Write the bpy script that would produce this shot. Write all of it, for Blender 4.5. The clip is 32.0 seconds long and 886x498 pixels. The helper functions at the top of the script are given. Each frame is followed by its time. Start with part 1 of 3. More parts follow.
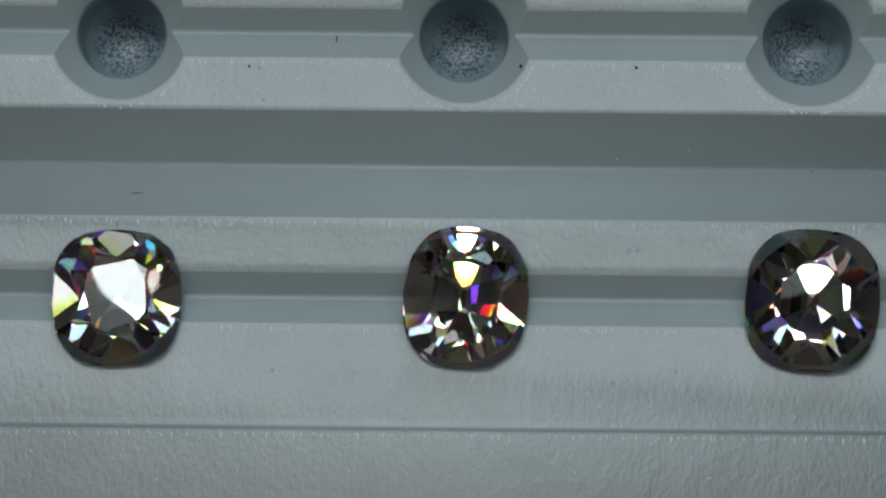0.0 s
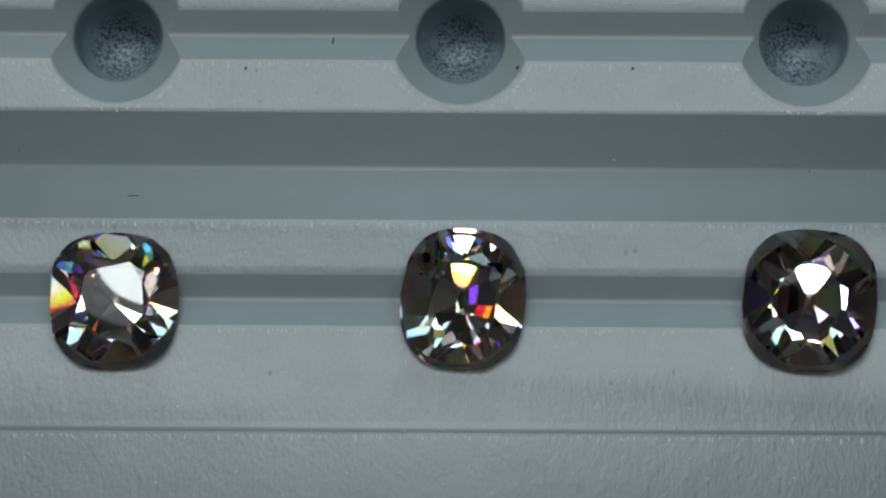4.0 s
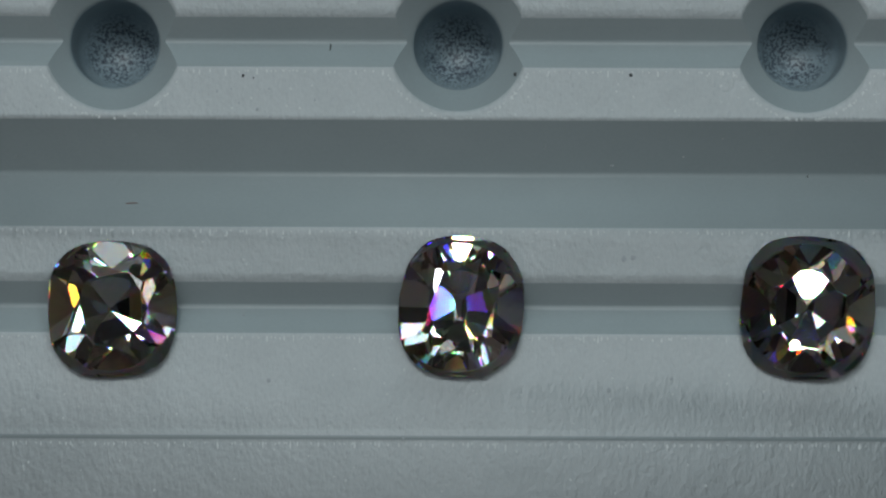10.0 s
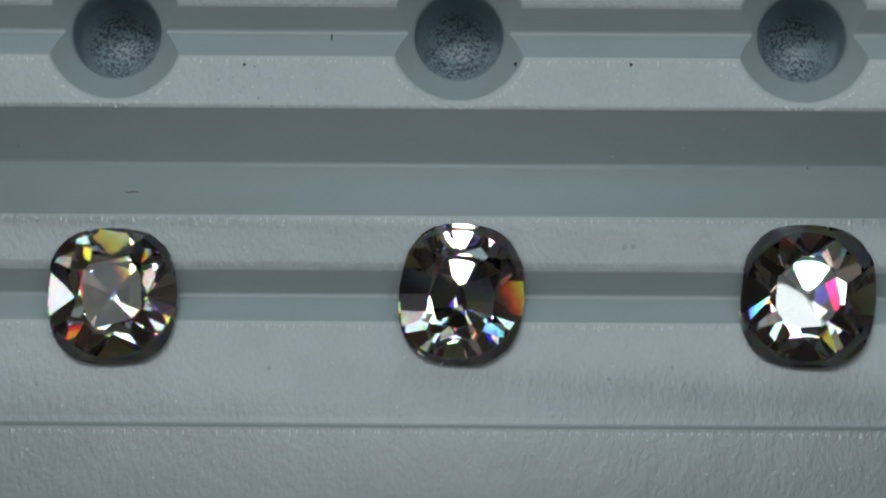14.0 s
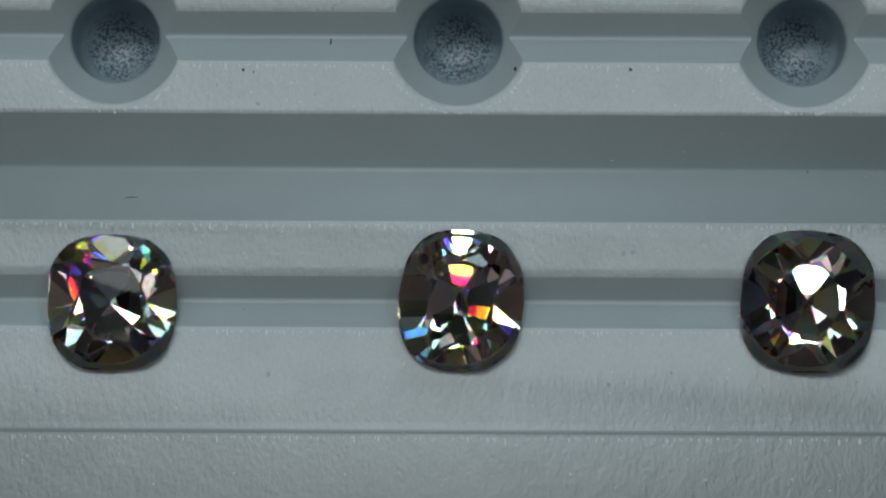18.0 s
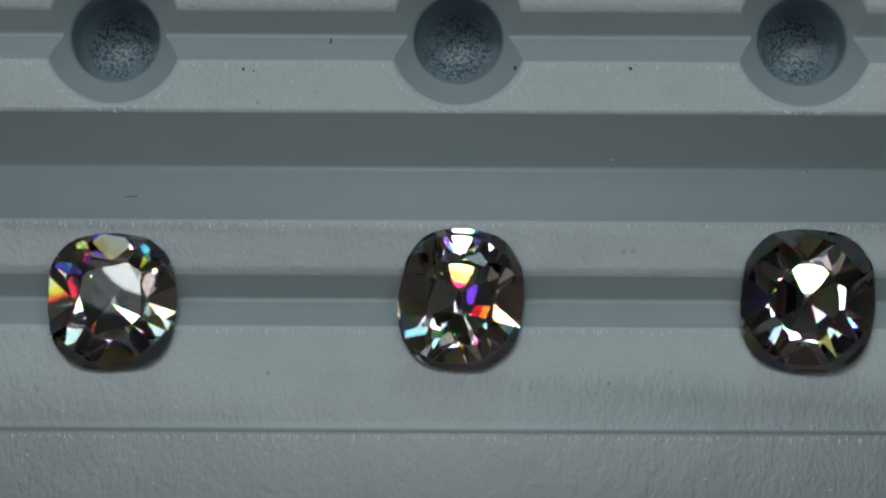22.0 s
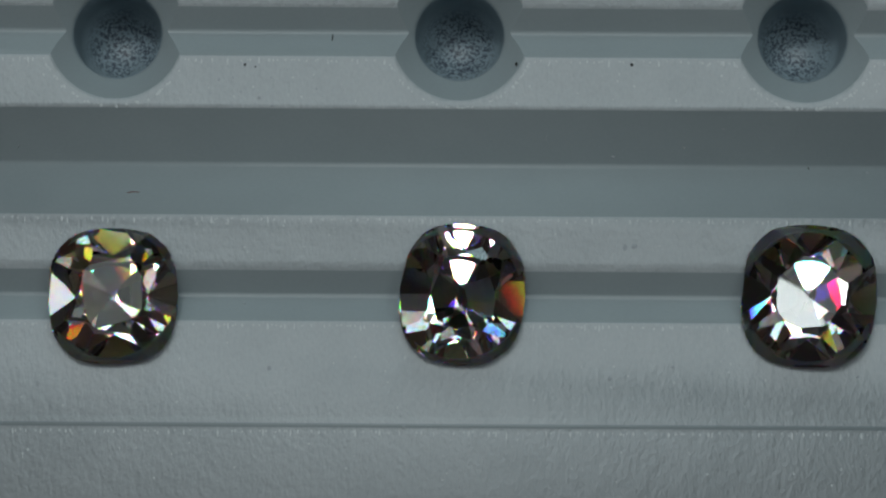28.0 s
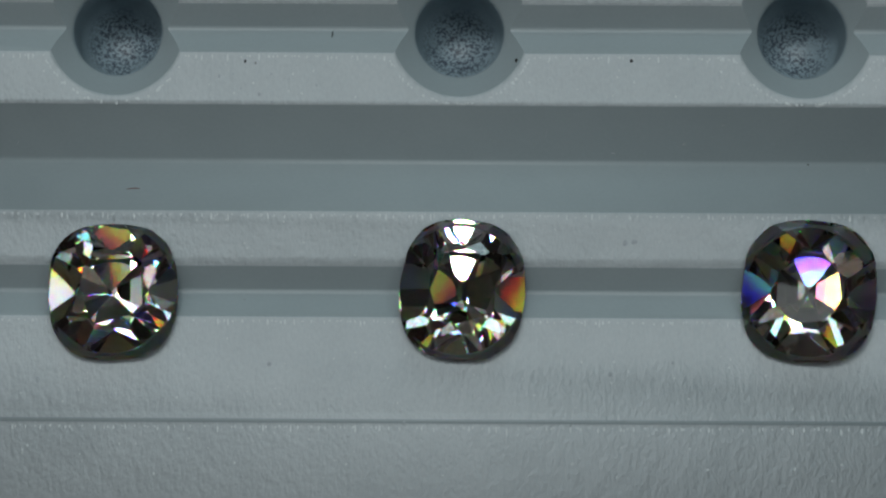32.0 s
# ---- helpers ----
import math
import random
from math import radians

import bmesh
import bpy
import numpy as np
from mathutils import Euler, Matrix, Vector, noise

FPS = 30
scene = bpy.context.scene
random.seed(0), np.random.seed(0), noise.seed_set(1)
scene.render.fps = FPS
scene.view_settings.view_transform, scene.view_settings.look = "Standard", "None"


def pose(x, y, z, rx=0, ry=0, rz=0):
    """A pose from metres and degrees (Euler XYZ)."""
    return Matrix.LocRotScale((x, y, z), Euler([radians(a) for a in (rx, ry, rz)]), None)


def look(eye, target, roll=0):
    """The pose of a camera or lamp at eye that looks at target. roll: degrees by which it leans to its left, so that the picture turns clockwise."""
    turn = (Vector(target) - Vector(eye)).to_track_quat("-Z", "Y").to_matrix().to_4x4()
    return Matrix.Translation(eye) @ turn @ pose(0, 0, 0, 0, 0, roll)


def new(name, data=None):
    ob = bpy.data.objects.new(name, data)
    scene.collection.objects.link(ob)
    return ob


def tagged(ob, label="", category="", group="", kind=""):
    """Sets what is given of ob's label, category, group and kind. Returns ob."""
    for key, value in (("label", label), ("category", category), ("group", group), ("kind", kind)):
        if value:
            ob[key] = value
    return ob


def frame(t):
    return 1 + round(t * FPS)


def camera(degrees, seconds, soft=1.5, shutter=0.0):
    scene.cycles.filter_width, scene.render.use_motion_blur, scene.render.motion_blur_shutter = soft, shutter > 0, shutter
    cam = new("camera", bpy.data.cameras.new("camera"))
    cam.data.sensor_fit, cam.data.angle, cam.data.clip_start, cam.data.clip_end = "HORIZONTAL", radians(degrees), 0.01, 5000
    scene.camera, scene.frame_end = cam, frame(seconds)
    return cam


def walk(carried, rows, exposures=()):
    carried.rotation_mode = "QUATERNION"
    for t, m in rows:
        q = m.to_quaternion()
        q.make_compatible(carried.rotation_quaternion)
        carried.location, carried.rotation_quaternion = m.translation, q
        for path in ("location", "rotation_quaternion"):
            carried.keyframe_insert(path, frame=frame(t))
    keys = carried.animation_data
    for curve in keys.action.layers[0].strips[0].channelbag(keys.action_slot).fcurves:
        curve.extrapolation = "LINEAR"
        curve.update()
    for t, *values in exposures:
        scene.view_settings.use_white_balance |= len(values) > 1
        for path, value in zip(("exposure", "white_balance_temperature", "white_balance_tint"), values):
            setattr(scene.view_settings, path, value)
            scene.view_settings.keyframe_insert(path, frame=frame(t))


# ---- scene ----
MM = 0.001
EYE = 0.220      # lens above the tray's face
PIVOT = 11.94      # the tray rocks about a line this many mm under its face
TURN = -0.3      # how the grooves lie askew to the picture

cam = camera(14.52, 32.0, 2.2)
walk(cam, [(0.0, pose(0, 0, EYE)), (32.0, pose(0, 0, EYE))],
     exposures=[(0.0, 0.03), (1.0, 0.01), (2.0, -0.17), (3.0, -0.02), (6.0, -0.02), (7.0, 0.00), (8.0, -0.02), (9.0, -0.12), (10.0, -0.07), (11.0, 0.03), (12.0, 0.05), (13.0, -0.02), (14.0, 0.01), (17.0, 0.03), (18.0, 0.05), (19.0, -0.10), (20.0, -0.04), (21.0, -0.17), (22.0, -0.24), (23.0, -0.28), (24.0, -0.22), (25.0, -0.27), (28.0, -0.30), (29.0, -0.13), (30.0, -0.13), (31.0, -0.09), (32.0, -0.09)])

# seconds, rock about the long axis, turn (degrees), slide across and along (mm)
ROCK = [
    (0.0, -3.76, -0.27, 0.25, 0.10),
    (0.2, -4.01, -0.19, 0.24, 0.06),
    (0.5, -2.32, -0.06, 0.22, 0.00),
    (0.7, -3.24, -0.11, 0.23, 0.04),
    (1.0, -3.87, -0.19, 0.25, 0.11),
    (1.2, -4.69, -0.19, 0.25, 0.08),
    (1.5, -5.59, -0.19, 0.24, 0.04),
    (1.7, -3.96, -0.13, 0.21, 0.02),
    (2.0, -1.36, -0.03, 0.17, -0.01),
    (2.2, -0.09, -0.04, 0.14, 0.02),
    (2.5, -2.94, -0.05, 0.10, 0.07),
    (2.7, -3.50, -0.05, 0.09, 0.05),
    (3.0, -1.19, -0.05, 0.08, 0.03),
    (3.2, -3.06, -0.06, 0.08, 0.03),
    (3.5, -3.88, -0.07, 0.08, 0.03),
    (5.5, -2.42, 0.11, 0.05, -0.03),
    (5.7, -3.99, 0.11, 0.05, -0.03),
    (6.0, -2.56, 0.12, 0.05, -0.04),
    (6.2, -4.12, 0.14, 0.03, -0.06),
    (6.5, -4.13, 0.16, 0.00, -0.10),
    (6.7, -3.32, 0.12, -0.00, -0.09),
    (7.0, -5.13, 0.06, -0.01, -0.08),
    (7.2, -4.00, 0.07, -0.01, -0.06),
    (7.5, -2.48, 0.09, 0.00, -0.04),
    (7.7, -4.50, 0.08, -0.01, -0.05),
    (8.0, -5.29, 0.06, -0.02, -0.06),
    (8.2, -3.83, 0.08, -0.03, -0.07),
    (8.5, -3.26, 0.12, -0.05, -0.09),
    (8.7, -5.02, 0.10, -0.04, -0.07),
    (9.0, -2.38, 0.07, -0.03, -0.05),
    (9.2, -2.40, 0.07, -0.04, -0.05),
    (9.5, -4.09, 0.07, -0.05, -0.06),
    (9.7, -3.82, 0.07, -0.05, -0.07),
    (10.0, -1.89, 0.08, -0.05, -0.08),
    (10.2, -3.44, 0.06, -0.05, -0.07),
    (10.5, -3.33, 0.04, -0.05, -0.05),
    (10.7, -1.43, 0.03, -0.04, -0.04),
    (11.0, -3.97, 0.01, -0.03, -0.02),
    (11.2, -4.62, -0.01, -0.03, -0.02),
    (11.5, -1.29, -0.04, -0.03, -0.01),
    (11.7, -2.16, -0.06, -0.03, 0.02),
    (12.0, -3.91, -0.08, -0.03, 0.06),
    (12.2, -3.99, -0.07, -0.02, 0.04),
    (12.5, -5.04, -0.06, -0.01, 0.01),
    (12.7, -3.71, -0.07, -0.02, 0.02),
    (13.0, -3.39, -0.08, -0.03, 0.03),
    (13.2, -4.83, -0.08, -0.03, 0.03),
    (13.5, -2.77, -0.09, -0.02, 0.04),
    (13.7, -3.67, -0.07, -0.02, 0.03),
    (14.0, -5.05, -0.05, -0.03, 0.01),
    (14.2, -3.26, -0.05, -0.03, 0.03),
    (14.5, -1.66, -0.04, -0.03, 0.05),
    (16.5, -3.39, 0.00, -0.04, 0.01),
    (16.7, -1.32, -0.00, -0.04, 0.03),
    (17.0, -3.68, -0.01, -0.03, 0.05),
    (17.2, -4.35, -0.01, -0.03, 0.03),
    (17.5, -3.38, -0.02, -0.04, 0.01),
    (17.7, -2.53, -0.00, -0.05, 0.01),
    (18.0, -3.30, 0.02, -0.06, 0.01),
    (18.2, -3.76, 0.05, -0.06, -0.01),
    (18.5, -1.97, 0.09, -0.05, -0.05),
    (18.7, -3.67, 0.11, -0.06, -0.05),
    (19.0, -1.54, 0.13, -0.07, -0.04),
    (19.2, -2.07, 0.14, -0.07, -0.08),
    (19.5, -5.15, 0.15, -0.08, -0.13),
    (19.7, -5.29, 0.12, -0.07, -0.09),
    (20.0, -5.49, 0.07, -0.06, -0.03),
    (20.2, -6.43, 0.08, -0.06, -0.03),
    (20.5, -6.21, 0.09, -0.06, -0.03),
    (20.7, -6.46, 0.07, -0.06, -0.03),
    (21.0, -6.33, 0.04, -0.07, -0.04),
    (21.2, -6.46, 0.02, -0.07, -0.02),
    (21.5, -5.25, -0.00, -0.07, 0.00),
    (21.7, -6.29, 0.01, -0.07, 0.01),
    (22.0, -3.56, 0.02, -0.06, 0.02),
    (22.2, -4.67, 0.01, -0.06, 0.01),
    (22.5, -6.36, -0.01, -0.06, -0.01),
    (22.7, -7.00, 0.01, -0.05, -0.01),
    (23.0, -6.37, 0.04, -0.04, 0.00),
    (23.2, -5.31, 0.02, -0.04, 0.00),
    (23.5, -6.71, -0.02, -0.04, -0.00),
    (23.7, -6.33, -0.02, -0.03, 0.01),
    (24.0, -4.68, -0.03, -0.02, 0.02),
    (24.2, -5.72, -0.03, -0.02, 0.01),
    (24.5, -6.89, -0.03, -0.03, -0.01),
    (24.7, -6.52, -0.02, -0.03, 0.01),
    (25.0, -3.83, 0.00, -0.03, 0.04),
    (25.2, -4.76, 0.01, -0.03, 0.03),
    (25.5, -6.81, 0.02, -0.02, 0.01),
    (27.5, -8.41, -0.04, 0.00, -0.06),
    (27.7, -6.17, -0.04, 0.01, -0.03),
    (28.0, -5.01, -0.04, 0.02, 0.01),
    (28.2, -6.72, -0.05, 0.02, 0.02),
    (28.5, -5.50, -0.06, 0.02, 0.03),
    (28.7, -3.98, -0.06, 0.02, 0.04),
    (29.0, -5.69, -0.05, 0.03, 0.05),
    (29.2, -6.42, -0.03, 0.02, 0.03),
    (29.5, -4.85, 0.00, -0.00, -0.00),
    (29.7, -3.88, -0.03, 0.01, 0.02),
    (30.0, -6.26, -0.08, 0.02, 0.04),
    (30.2, -5.76, -0.06, 0.01, 0.04),
    (30.5, -3.29, -0.03, -0.00, 0.05),
    (30.7, -5.22, -0.03, 0.01, 0.06),
    (31.0, -6.16, -0.04, 0.02, 0.08),
    (31.2, -4.17, -0.02, 0.01, 0.07),
    (31.5, -3.31, 0.02, -0.01, 0.05),
    (31.7, -5.23, 0.01, 0.00, 0.05),
    (32.0, -6.11, 0.00, 0.02, 0.05),
]


def tray_pose(row):
    t, a, r, x, y = row
    return (pose(x * MM, y * MM, -PIVOT * MM) @ pose(0, 0, 0, 0, 0, r) @ pose(0, 0, 0, a)
            @ pose(0, 0, PIVOT * MM) @ pose(0, 0, 0, 0, 0, TURN))


# ---- light ----
world = bpy.data.worlds.new("room")
scene.world = world
world.use_nodes = True
world.node_tree.nodes["Background"].inputs[0].default_value = (0.8, 0.95, 1.0, 1)
world.node_tree.nodes["Background"].inputs[1].default_value = 0.02


WINDOW_FILL_W = 5.5


def disc_lamp(name, place, target, size, watts, colour):
    data = bpy.data.lights.new(name, "AREA")
    data.shape, data.size, data.energy, data.color = "DISK", size, watts, colour
    ob = new(name, data)
    ob.matrix_world = look(place, target)
    return ob


disc_lamp("lamp", (-0.098, 0.375, 0.720), (0, 0, 0), 0.072, 1.5, (0.99, 0.99, 0.97))
# unseen lamps added at fitted places to make the facets flash
ADDED_LAMPS = [(0.057, 0.400, 1.077, 0.124, 1.586),
         (-0.073, 0.165, 1.115, 0.048, 0.028),
         (-0.075, 0.184, 1.132, 0.100, 0.011),
         (-0.397, 0.283, 1.041, 0.124, 0.806),
         (-0.996, 0.427, 0.384, 0.124, 0.014),
         (-0.701, 0.377, 0.830, 0.124, 0.781),
         (0.508, 0.169, 1.018, 0.124, 0.745),
         (-0.057, 0.509, 1.030, 0.124, 0.611),
         (-1.121, -0.134, 0.220, 0.124, 0.009),
         (0.501, 0.389, 0.959, 0.124, 0.570),
         (0.661, -0.925, 0.173, 0.124, 0.009),
         (0.172, 0.287, 1.100, 0.124, 0.315),
         (-0.614, 0.056, 0.971, 0.124, 0.296),
         (-0.512, 0.977, 0.326, 0.124, 0.014),
         (0.399, -0.171, 1.065, 0.124, 0.146),
         (-1.077, -0.388, 0.114, 0.124, 0.009),
         (0.167, 0.612, 0.959, 0.124, 0.142),
         (0.443, 0.935, 0.502, 0.124, 0.133),
         (0.307, -1.096, 0.161, 0.124, 0.009),
         (-0.337, 1.011, 0.431, 0.124, 0.014),
         (1.023, 0.243, 0.466, 0.124, 0.014),
         (-0.495, 0.495, 0.912, 0.124, 0.116),
         (0.051, -0.968, 0.619, 0.124, 0.061),
         (0.495, 0.495, 0.912, 0.124, 0.095),
         (-0.532, 0.918, 0.443, 0.124, 0.014),
         (0.286, 0.286, 1.077, 0.124, 0.076),
         (-0.501, -0.389, 0.959, 0.124, 0.044),
         (-0.394, 0.394, 1.006, 0.124, 0.071),
         (-0.397, -0.283, 1.041, 0.124, 0.041),
         (-0.167, 0.612, 0.959, 0.124, 0.068),
         (0.397, -0.283, 1.041, 0.124, 0.040),
         (-0.056, 0.614, 0.971, 0.124, 0.062),
         (-0.147, -1.030, 0.490, 0.124, 0.036),
         (-0.287, 0.172, 1.100, 0.124, 0.050),
         (0.707, -0.272, 0.865, 0.124, 0.029),
         (0.612, 0.167, 0.959, 0.124, 0.046),
         (-0.804, -0.161, 0.807, 0.124, 0.027),
         (-0.051, -0.968, 0.619, 0.124, 0.026),
         (-0.831, 0.635, 0.478, 0.124, 0.014),
         (0.669, 0.669, 0.654, 0.124, 0.038),
         (-0.171, -0.399, 1.065, 0.124, 0.022),
         (0.614, -0.056, 0.971, 0.124, 0.035),
         (-0.935, -0.443, 0.502, 0.124, 0.019),
         (-0.127, 1.141, 0.067, 0.124, 0.014),
         (-0.272, 0.707, 0.865, 0.124, 0.019),
         (-0.711, 0.164, 0.889, 0.124, 0.018),
         (0.287, 0.172, 1.100, 0.124, 0.017),
         (-0.164, 0.711, 0.889, 0.124, 0.012),
         (0.054, 0.806, 0.818, 0.124, 0.012),
         (0.277, -0.608, 0.936, 0.124, 0.007),
         (-0.505, 0.280, 0.995, 0.124, 0.011),
         (-1.051, -0.463, 0.056, 0.124, 0.006),
         (0.689, -0.873, 0.290, 0.124, 0.006),
         (0.682, -0.577, 0.725, 0.124, 0.006),
         (0.369, 0.791, 0.748, 0.124, 0.009),
         (-0.051, 0.968, 0.619, 0.124, 0.009),
         (-0.169, -0.508, 1.018, 0.124, 0.005),
         (-0.806, -0.054, 0.818, 0.124, 0.009),
         (-0.052, -0.891, 0.725, 0.124, 0.005),
         (0.469, -0.782, 0.701, 0.124, 0.005),
         (-0.596, 0.488, 0.854, 0.124, 0.008),
         (0.047, -1.087, 0.373, 0.124, 0.004),
         (-0.272, -0.707, 0.865, 0.124, 0.004),
         (0.164, 0.711, 0.889, 0.124, 0.006),
         (0.653, 0.754, 0.572, 0.124, 0.006),
         (-0.055, 0.713, 0.901, 0.124, 0.006),
         (0.058, -0.288, 1.112, 0.124, 0.003)]
# added lamps tint the grooves: cool from the north, warm from the rest
for x, y, z, size, watts in ADDED_LAMPS:
    disc_lamp("added_flash_lamp", (x, y, z), (0, 0, 0), size, watts, (0.91, 1.0, 1.0) if y > 0.1 else (1.0, 0.83, 0.79))

# added bluish fill from an unseen window, for the slopes that face north
window_fill_light = bpy.data.lights.new("window_fill_light", "AREA")
window_fill_light.shape, window_fill_light.size, window_fill_light.size_y = "RECTANGLE", 1.1, 0.9
window_fill_light.energy, window_fill_light.color = WINDOW_FILL_W, (0.65, 0.91, 0.98)
new("window_fill_light", window_fill_light).matrix_world = look((0.25, 1.72, 0.75), (0.25, 0, 0.75))


# ---- materials ----
def material(name):
    m = bpy.data.materials.new(name)
    m.use_nodes = True
    nt = m.node_tree
    return m, nt, nt.nodes, nt.nodes["Principled BSDF"]


def plastic(name, low, high, rough, bumps, streak=1.0):
    """Moulded grey plastic: two scales of tone and of relief."""
    m, nt, nodes, bsdf = material(name)
    co = nodes.new("ShaderNodeTexCoord")
    grain = nodes.new("ShaderNodeMapping")
    grain.inputs["Scale"].default_value = (1, 1 / streak, 1)
    nt.links.new(co.outputs["Object"], grain.inputs["Vector"])
    big = nodes.new("ShaderNodeTexNoise")
    big.inputs["Scale"].default_value, big.inputs["Detail"].default_value = 260, 6
    nt.links.new(co.outputs["Object"], big.inputs["Vector"])
    ramp = nodes.new("ShaderNodeMix")
    ramp.data_type = "RGBA"
    ramp.inputs["A"].default_value, ramp.inputs["B"].default_value = (*low, 1), (*high, 1)
    small = nodes.new("ShaderNodeTexNoise")
    small.inputs["Scale"].default_value, small.inputs["Detail"].default_value = 5000, 3
    nt.links.new(grain.outputs["Vector"], small.inputs["Vector"])
    tone = nodes.new("ShaderNodeMath")
    tone.operation, tone.inputs[1].default_value = "MULTIPLY_ADD", 0.5
    nt.links.new(small.outputs["Fac"], tone.inputs[0])
    half = nodes.new("ShaderNodeMath")
    half.operation, half.inputs[1].default_value = "MULTIPLY", 0.5
    nt.links.new(big.outputs["Fac"], half.inputs[0])
    nt.links.new(half.outputs[0], tone.inputs[2])
    wide = nodes.new("ShaderNodeMapRange")
    wide.inputs["From Min"].default_value, wide.inputs["From Max"].default_value = 0.3, 0.7
    nt.links.new(tone.outputs[0], wide.inputs["Value"])
    nt.links.new(wide.outputs["Result"], ramp.inputs["Factor"])
    nt.links.new(ramp.outputs["Result"], bsdf.inputs["Base Color"])
    bsdf.inputs["Roughness"].default_value = rough
    last = None
    for scale, strength, dist in bumps:
        n = nodes.new("ShaderNodeTexNoise")
        n.inputs["Scale"].default_value, n.inputs["Detail"].default_value = scale, 4
        nt.links.new(grain.outputs["Vector"], n.inputs["Vector"])
        b = nodes.new("ShaderNodeBump")
        b.inputs["Strength"].default_value, b.inputs["Distance"].default_value = strength, dist * MM
        nt.links.new(n.outputs["Fac"], b.inputs["Height"])
        if last:
            nt.links.new(last.outputs["Normal"], b.inputs["Normal"])
        last = b
    nt.links.new(last.outputs["Normal"], bsdf.inputs["Normal"])
    return m


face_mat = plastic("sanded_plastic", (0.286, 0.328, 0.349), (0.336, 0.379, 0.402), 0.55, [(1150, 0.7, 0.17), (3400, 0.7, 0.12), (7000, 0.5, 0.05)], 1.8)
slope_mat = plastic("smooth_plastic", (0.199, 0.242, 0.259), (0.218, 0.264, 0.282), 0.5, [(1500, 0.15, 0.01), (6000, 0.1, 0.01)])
# paler than the tray: scuffs, with the edges' sheen put into the colour
scuff_sheen_mat = plastic("scuff_sheen_plastic", (0.375, 0.425, 0.440), (0.445, 0.495, 0.510), 0.5, [(6000, 0.1, 0.005)])
table_mat = plastic("table_laminate", (0.05, 0.05, 0.05), (0.08, 0.08, 0.08), 0.5, [(800, 0.2, 0.1)])


def gem_material(name, haze):
    """Diamond: five refractions, one for each stretch of the spectrum, so that it breaks white light."""
    m, nt, nodes, bsdf = material(name)
    out = nodes["Material Output"]
    nodes.remove(bsdf)
    adds = None
    for colour, ior in (((0.52, 0.0, 0.02, 1), 2.405), ((0.32, 0.28, 0.0, 1), 2.412), ((0.06, 0.55, 0.05, 1), 2.42), ((0.0, 0.14, 0.40, 1), 2.431), ((0.10, 0.03, 0.53, 1), 2.443)):
        r = nodes.new("ShaderNodeBsdfRefraction")
        r.inputs["Color"].default_value, r.inputs["Roughness"].default_value, r.inputs["IOR"].default_value = colour, 0.0, ior
        if adds:
            a = nodes.new("ShaderNodeAddShader")
            nt.links.new(adds.outputs[0], a.inputs[0])
            nt.links.new(r.outputs[0], a.inputs[1])
            adds = a
        else:
            adds = r
    gloss = nodes.new("ShaderNodeBsdfGlossy")
    gloss.distribution = "BECKMANN"
    gloss.inputs["Roughness"].default_value, gloss.inputs["Color"].default_value = haze, (1, 1, 1, 1)
    fres = nodes.new("ShaderNodeFresnel")
    fres.inputs["IOR"].default_value = 2.42
    mix = nodes.new("ShaderNodeMixShader")
    nt.links.new(fres.outputs[0], mix.inputs[0])
    nt.links.new(adds.outputs[0], mix.inputs[1])
    nt.links.new(gloss.outputs[0], mix.inputs[2])
    nt.links.new(mix.outputs[0], out.inputs["Surface"])
    return m


gem_mat = gem_material("diamond", 0.0)
table_facet_mat = gem_material("worn_diamond", 0.018)


# ---- building helpers ----
def mesh_object(name, bm, mats, parent=None, label=""):
    me = bpy.data.meshes.new(name)
    bm.to_mesh(me)
    bm.free()
    for m in mats:
        me.materials.append(m)
    ob = new(name, me)
    if parent:
        ob.parent = parent
    if label:
        ob["label"] = label
    return ob


def rounded(points, radii, steps=4):
    """A polyline with its inner corners rounded off. Returns points, each with the number of its stretch."""
    out = [(Vector(points[0]), 0)]
    for i in range(1, len(points) - 1):
        p, a, b = Vector(points[i]), Vector(points[i - 1]), Vector(points[i + 1])
        r = min(radii[i], 0.4 * (a - p).length, 0.4 * (b - p).length)
        s, e = p + (a - p).normalized() * r, p + (b - p).normalized() * r
        for k in range(steps + 1):
            u = k / steps
            out.append(((1 - u) ** 2 * s + 2 * u * (1 - u) * p + u * u * e, i if k == steps else -1 if p.y == 0 else i - 1))
    out.append((Vector(points[-1]), len(points) - 2))
    return out


# ---- the tray ----
HOLE_X = (-20.95, 0.97, 22.95)
HOLE_ROWS = (12.79, -4.02)
TRAY_W, TRAY_TOP, TRAY_FOOT, TRAY_T = 84.0, 27.0, -25.0, 9.6
# across the grooves, from the foot up: place, height, and whether the stretch that begins here has the darker slope
# plastic
# the ridge at -12.21 has its shade painted: darker plastic on its south side
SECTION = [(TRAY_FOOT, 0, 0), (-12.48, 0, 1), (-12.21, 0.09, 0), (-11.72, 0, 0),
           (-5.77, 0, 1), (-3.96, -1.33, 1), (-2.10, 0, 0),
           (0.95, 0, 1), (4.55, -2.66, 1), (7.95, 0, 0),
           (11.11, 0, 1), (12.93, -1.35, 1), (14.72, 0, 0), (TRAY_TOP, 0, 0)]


def split_off(me, name, wanted, parent, mats):
    """The faces of a mesh that are wanted, as a part of their own."""
    bm = bmesh.new()
    bm.from_mesh(me)
    bmesh.ops.delete(bm, geom=[f for f in bm.faces if not wanted(f)], context="FACES")
    return mesh_object(name, bm, mats, parent)


